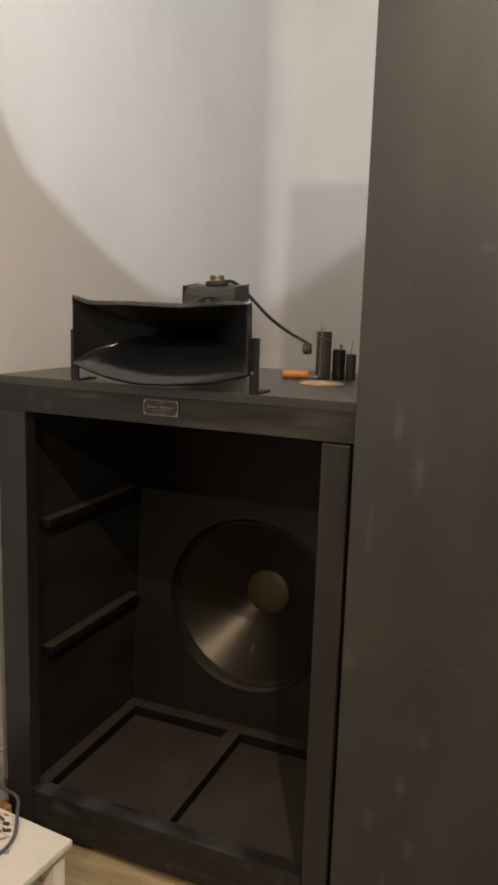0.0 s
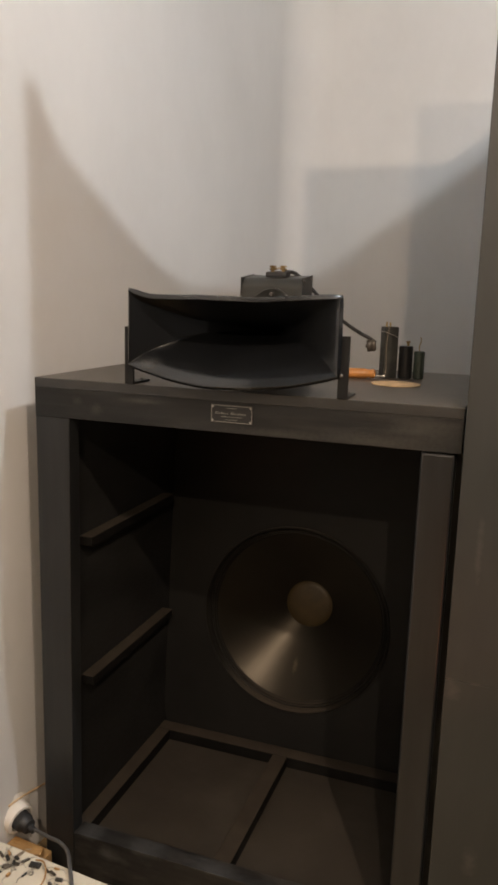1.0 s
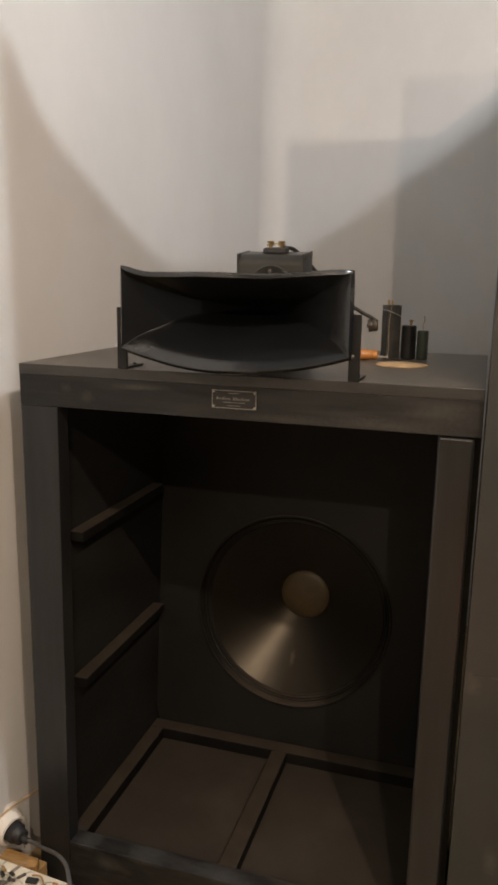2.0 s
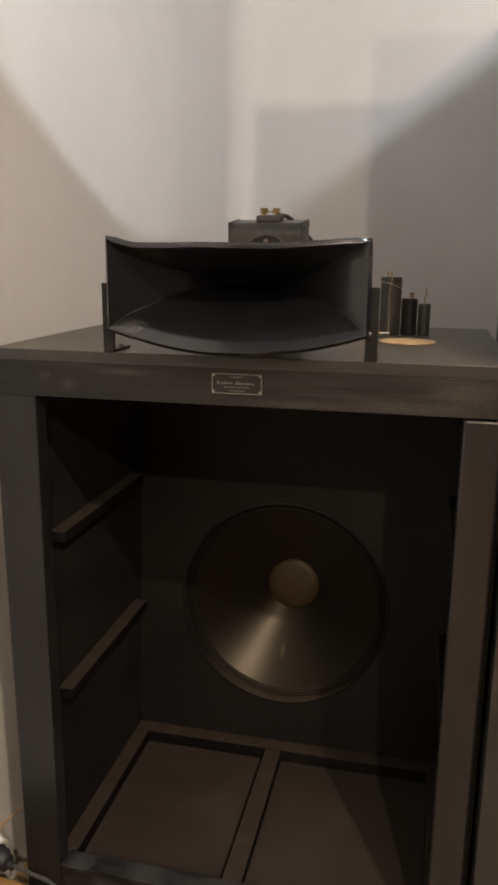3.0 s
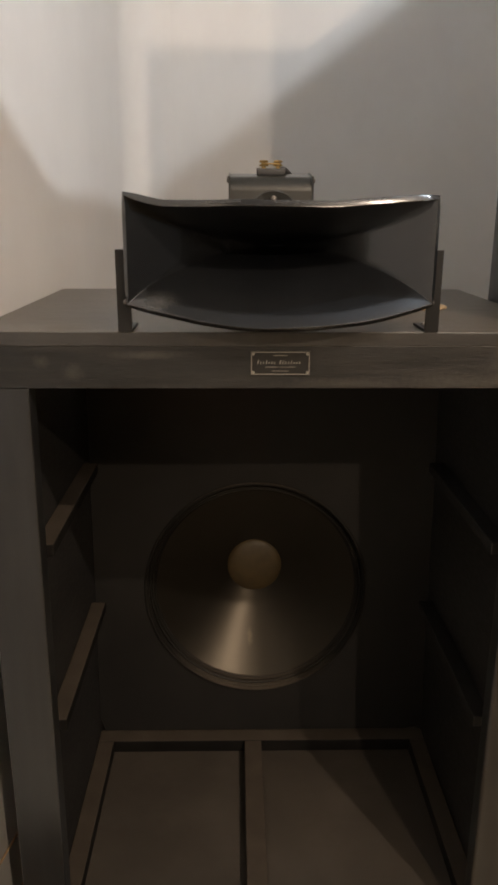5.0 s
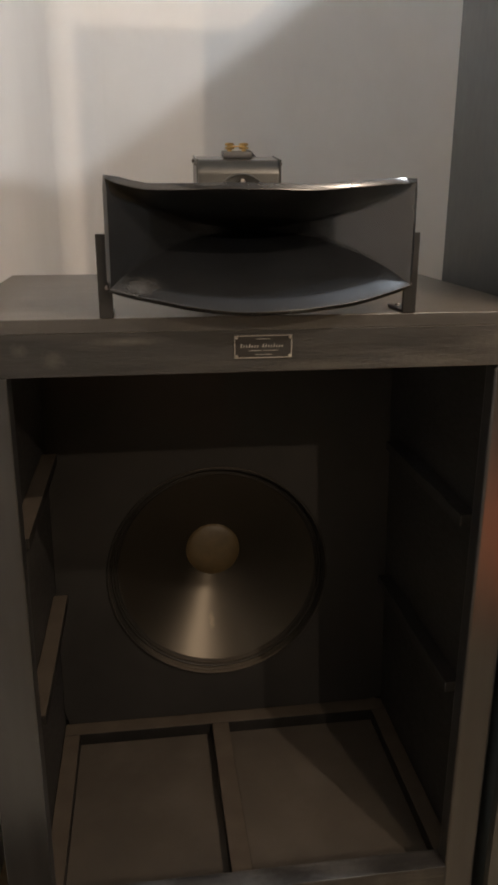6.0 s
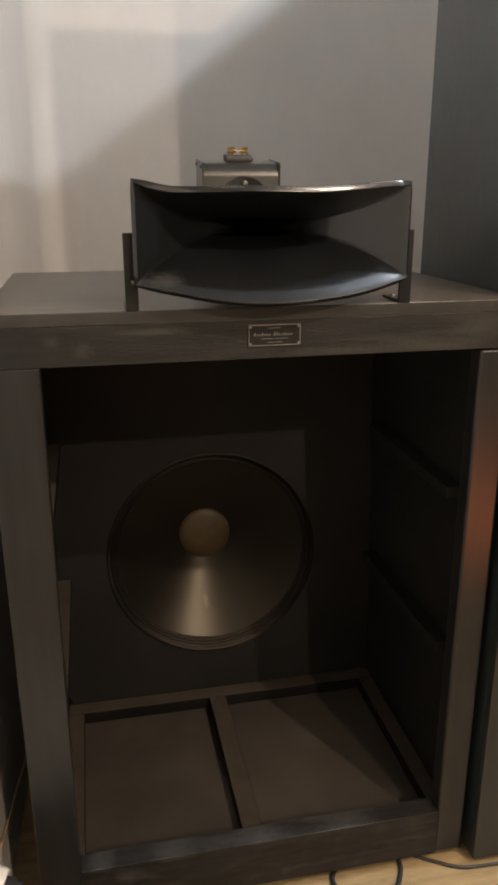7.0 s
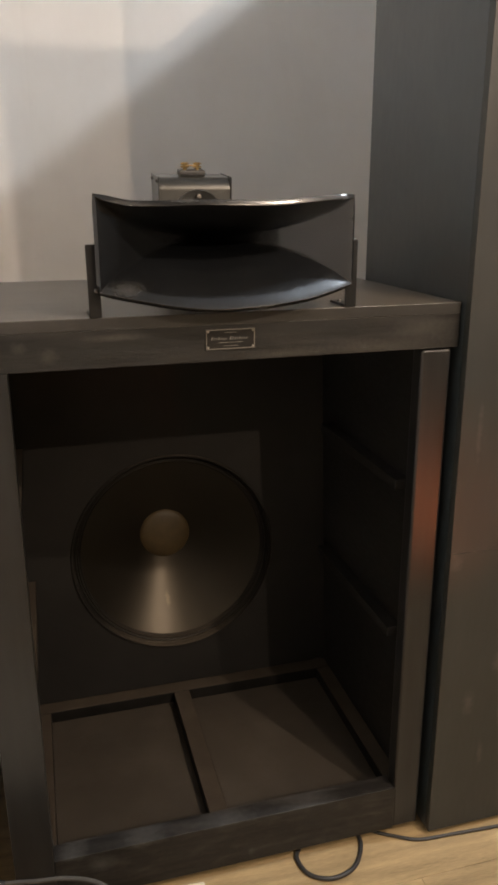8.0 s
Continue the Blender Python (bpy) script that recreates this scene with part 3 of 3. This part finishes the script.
can3 = thing("round_capacitor", (0.289, 0.455, Z0), "short dark green capacitor with a bent wire", "capacitor", "capacitors on the cabinet top")
part("can", lathe([(0, 0.0005), (0.0118, 0.0005), (0.0126, 0.003), (0.0126, 0.062), (0.0116, 0.0645), (0, 0.065)], 32, pose(0.289, 0.455, Z0)), GREENCAN, can3)
part("wire", tube([(0.289, 0.455, Z0 + 0.063), (0.288, 0.454, Z0 + 0.076), (0.291, 0.453, Z0 + 0.086), (0.290, 0.453, Z0 + 0.097)], 0.0012, 8), BRASS, can3)
disc = thing("cork_disc", (0.262, 0.303, Z0), "thin round tan cork disc lying flat", "disc")
part("sheet", lathe([(0, 0.0004), (0.052, 0.0004), (0.053, 0.0015), (0.052, 0.003), (0, 0.003)], 56, pose(0.262, 0.303, Z0)), CORK, disc)
drvr = thing("screwdriver", (0.15, 0.40, Z0), "small screwdriver with an orange handle lying on its side", "screwdriver")
part("handle", lathe([(0, 0), (0.009, 0.001), (0.0115, 0.004), (0.0118, 0.045), (0.0100, 0.050), (0.0100, 0.055), (0.0112, 0.058), (0.010, 0.066), (0.005, 0.069), (0, 0.069)], 16, pose(0.133, 0.38, Z0 + 0.0122, 0, 90, 8)), ORANGE, drvr, "orange plastic handle")
part("shaft", lathe([(0, 0.068), (0.0022, 0.068), (0.0022, 0.082), (0.003, 0.085), (0.0028, 0.090), (0, 0.090)], 10, pose(0.133, 0.38, Z0 + 0.0122, 0, 93, 8)), STEEL, drvr)

# ---- tall cabinet beside it ----
TX0, TX1, TY0, TY1, TH = 0.435, 1.24, -0.026, 0.440, 2.32


def sheared(bm, z_of):
    """Gives the top corners of a board their own heights."""
    top = max(v.co.z for v in bm.verts)
    for v in bm.verts:
        if v.co.z > top - 0.01:
            v.co.z += z_of(v.co.x, v.co.y) - top
    return bm


def side_board(x0, x1, outline):
    """A board across x with an outline in y and z."""
    bm = bmesh.new()
    a, b = [[bm.verts.new((x, y, z)) for y, z in outline] for x in (x0, x1)]
    bm.faces.new(a)
    bm.faces.new(b[::-1])
    for i in range(len(outline)):
        j = (i + 1) % len(outline)
        bm.faces.new((a[i], b[i], b[j], a[j]))
    bmesh.ops.recalc_face_normals(bm, faces=bm.faces)
    return bm


tall = thing("tall_cabinet", (0.84, 0.24, 0), "tall dark-painted wooden loudspeaker cabinet with worn patches", "speaker cabinet")
part("front_panel", box(TX0, TX1, TY0, TY0 + 0.018, 0.7004, TH, 0.0012), TALL, tall, "dark upper front board with pale scuffs")
part("front_panel", box(TX0, TX1, TY0 + 0.0004, TY0 + 0.018, 0.015, 0.6999, 0.0012), TALL, tall, "dark lower front board with pale scuffs")
# side and back slope only up out of view, made up to cast wall shadows
part("side_panel", side_board(TX0 + 0.0004, TX0 + 0.018, [(TY0 + 0.0184, 0.015), (TY1, 0.015), (TY1, 2.118), (0.30, 2.124), (0.24, 2.148), (0.17, 2.182), (0.10, 2.222), (0.03, 2.264), (TY0 + 0.0184, TH - 0.012)]), SIDE, tall, "smooth dark side board, unseen sloping top shaped for wall shadows")
part("side_panel", box(TX1 - 0.018, TX1 - 0.0005, TY0 + 0.0185, TY1 - 0.0125, 0.015, TH), SIDE, tall)
part("back_panel", sheared(box(TX0 + 0.0185, TX1, TY1 - 0.012, TY1 - 0.0005, 0.015, 2.5), lambda x, y: 2.120 + 0.725 * (x - TX0)), SIDE, tall, "dark back board, unseen sloping top shaped for wall shadows")
part("top_panel", box(TX0 + 0.0185, TX1 - 0.0185, TY0 + 0.0185, TY1 - 0.0125, 2.07, 2.088), BLACK_Y, tall)
part("plinth", box(TX0 + 0.03, TX1 - 0.03, TY0 + 0.03, TY1 - 0.03, 0.0, 0.0148), BLACK_X, tall)

# ---- low white table with small parts, plug and cables ----
TZ = 0.2
TBL = pose(-0.109, -0.185, TZ, 0, 0, -4.7)
table = thing("low_table", (-0.3, -0.4, 0), "low cream-laminated table littered with small parts", "table")
part("tabletop", put(box(-0.42, 0.0, -0.42, 0.0, -0.018, 0.0, 0.002), TBL), LAMINATE, table)
for x in (-0.39, -0.03):
    for y in (-0.39, -0.03):
        part("leg", put(box(x - 0.018, x + 0.018, y - 0.018, y + 0.018, -0.2, -0.0185, 0.002), TBL), WHITEPL, table)


def component(x, y, turn, body, length, radius):
    """A small axial part with two bent leads."""
    ob = thing("electronic_part", (x, y, TZ), "small loose electronic part with bent leads on the table", "electronic part", "loose parts on the table")
    m = pose(x, y, TZ + radius + 0.0003, 0, 90, turn)
    part("body", lathe([(0, -length / 2), (radius * 0.85, -length / 2), (radius, -length * 0.4), (radius, length * 0.4), (radius * 0.85, length / 2), (0, length / 2)], 14, m), body, ob)
    c, s_ = math.cos(radians(turn)), math.sin(radians(turn))
    for k in (-1, 1):
        a, b = k * length / 2, k * (length / 2 + 0.016)
        part("lead", tube([(x + a * c, y + a * s_, TZ + radius), (x + (a + b) / 2 * c - 0.002 * s_, y + (a + b) / 2 * s_ + 0.002 * c, TZ + radius * 0.7), (x + b * c + 0.003 * s_, y + b * s_ - 0.003 * c, TZ + 0.001)], 0.0007, 6, 4), STEEL, ob)


random.seed(4)
for k in range(44):
    u, v = random.uniform(-0.425, -0.245), random.uniform(-0.31, -0.178)
    component(u, v - 0.06 * (u + 0.3), random.uniform(0, 180), random.choice((KNURL, DRIVER, AMBERWOOD, TANWIRE, KNURL)), random.uniform(0.008, 0.018), random.uniform(0.0022, 0.004))
chip = thing("relay", (-0.340, -0.192, TZ), "small flat black relay block on the table", "electronic part")
part("case", put(box(-0.012, 0.012, -0.006, 0.006, 0.0003, 0.006, 0.0008), pose(-0.340, -0.192, TZ, 0, 0, 8)), RUBBER, chip)
for k in range(4):
    part("pin", put(box(-0.009 + 0.006 * k - 0.0005, -0.009 + 0.006 * k + 0.0005, -0.010, -0.006, 0.001, 0.002), pose(-0.340, -0.192, TZ, 0, 0, 8)), STEEL, chip)
for x, y in ((-0.336, -0.212), (-0.213, -0.277)):
    ring = thing("washer", (x, y, TZ), "small steel washer lying on the table", "washer", "washers on the table")
    part("ring", lathe([(0.0028, 0.0003), (0.006, 0.0003), (0.006, 0.0016), (0.0028, 0.0016), (0.0028, 0.0003)], 24, pose(x, y, TZ)), STEEL, ring)
loop = thing("brown_wire", (-0.30, -0.23, TZ), "curved piece of brown wire on the table", "wire")
part("strand", tube([(-0.345, -0.182, TZ + 0.006), (-0.324, -0.185, TZ + 0.010), (-0.304, -0.207, TZ + 0.006), (-0.297, -0.235, TZ + 0.003), (-0.303, -0.260, TZ + 0.003)], 0.0018, 8), AMBERWOOD, loop)

# extension socket on a wood offcut, with a black plug and its grey cable
block = thing("wood_offcut", (-0.47, -0.06, 0), "rough brown wooden offcut standing on the floor", "wood block", "offcuts beside the cabinet")
part("block", put(box(-0.055, 0.055, -0.04, 0.04, 0.0003, 0.085, 0.002), pose(-0.476, -0.055, 0, 0, 0, -6)), AMBERWOOD, block)
wedge = thing("wood_offcut", (-0.46, -0.06, 0.085), "thin slanting wooden offcut on another block", "wood block", "offcuts beside the cabinet")
part("block", put(box(-0.05, 0.05, -0.012, 0.012, 0.0, 0.018, 0.001), pose(-0.462, -0.072, 0.0905, 0, -8, 14)), AMBERWOOD, wedge)
SOCK = pose(-0.530, -0.004, 0.134, 0, 100, -14)
socket = thing("extension_socket", (-0.52, 0.0, 0.09), "white round extension socket with a flared collar", "socket")
part("body", lathe([(0, -0.052), (0.022, -0.052), (0.030, -0.046), (0.033, -0.030), (0.033, -0.016), (0.044, -0.010), (0.045, -0.004), (0.034, 0.002), (0.033, 0.016), (0.030, 0.026), (0.025, 0.027), (0.023, 0.012), (0, 0.012)], 40, SOCK @ pose(0, 0, -0.006) @ Matrix.Diagonal((1.15, 1.15, 1.0, 1))), WHITEPL, socket)
plug = thing("power_plug", (-0.45, -0.01, 0.11), "black moulded power plug with a grey cable, in the socket", "plug")
part("plug_body", lathe([(0, 0.0125), (0.0230, 0.0125), (0.0240, 0.016), (0.0230, 0.034), (0.0190, 0.038), (0.0175, 0.050), (0.0085, 0.052), (0.0080, 0.066), (0, 0.067)], 28, SOCK), RUBBER, plug)
part("pin", box(-0.467, -0.4645, -0.034, -0.0315, 0.117, 0.126, 0.0006), STEEL, plug)
part("flex", tube([(-0.468, -0.018, 0.124), (-0.448, -0.026, 0.130), (-0.405, -0.05, 0.146), (-0.352, -0.085, 0.174), (-0.303, -0.13, 0.200), (-0.268, -0.175, 0.212), (-0.226, -0.235, 0.208), (-0.218, -0.285, 0.2055), (-0.232, -0.325, 0.2052), (-0.29, -0.38, 0.2052)], 0.0042), GREYCABLE, plug, "grey round flex")
cord = thing("wall_cord", (-0.525, 0.02, 0.17), "thin pale cord running down along the wall behind the cabinet", "cord")
part("strand", tube([(left_x(y) + 0.0045, y, z) for y, z in ((-0.03, 0.178), (0.014, 0.173), (0.10, 0.1545), (0.26, 0.121), (0.53, 0.064), (0.70, 0.028), (0.95, 0.004))], 0.0024, 8), CORK, cord)

# cables under the cabinets
for name, pts, rad in (("floor_cable", [(0.152, 0.10, 0.005), (0.148, 0.03, 0.005), (0.131, -0.005, 0.005), (0.143, -0.052, 0.005), (0.188, -0.075, 0.005), (0.243, -0.060, 0.005), (0.279, -0.011, 0.005), (0.284, 0.03, 0.005), (0.28, 0.11, 0.005)], 0.0048),
                       ("floor_cable", [(0.22, 0.16, 0.004), (0.29, 0.07, 0.004), (0.312, 0.028, 0.004), (0.364, -0.007, 0.004), (0.412, -0.030, 0.004), (0.49, -0.036, 0.004), (0.60, -0.043, 0.004), (0.8, -0.05, 0.004), (1.1, -0.03, 0.004)], 0.0038)):
    cb = thing(name, pts[3], "black cable lying on the floor by the cabinets", "cable", "cables on the floor")
    part("lead", tube(pts, rad), RUBBER, cb)

# ---- floor planks ----
row = 0
y = FRONT
while y < BACK - 0.01:
    w = min(0.188, BACK - y - 0.002)
    x = -1.2 + (row * 0.37) % 1.1 - 1.1
    while x < RIGHT:
        a, b = max(x + 0.0004, -1.2), min(x + 1.0996, RIGHT)
        if b - a > 0.02:
            part("plank", box(a, b, y + 0.0004, y + w + 0.0016, -0.0138, 0.0, 0.0006, 1), OAK, floor, "", 0)
        x += 1.1
    y += 0.19
    row += 1
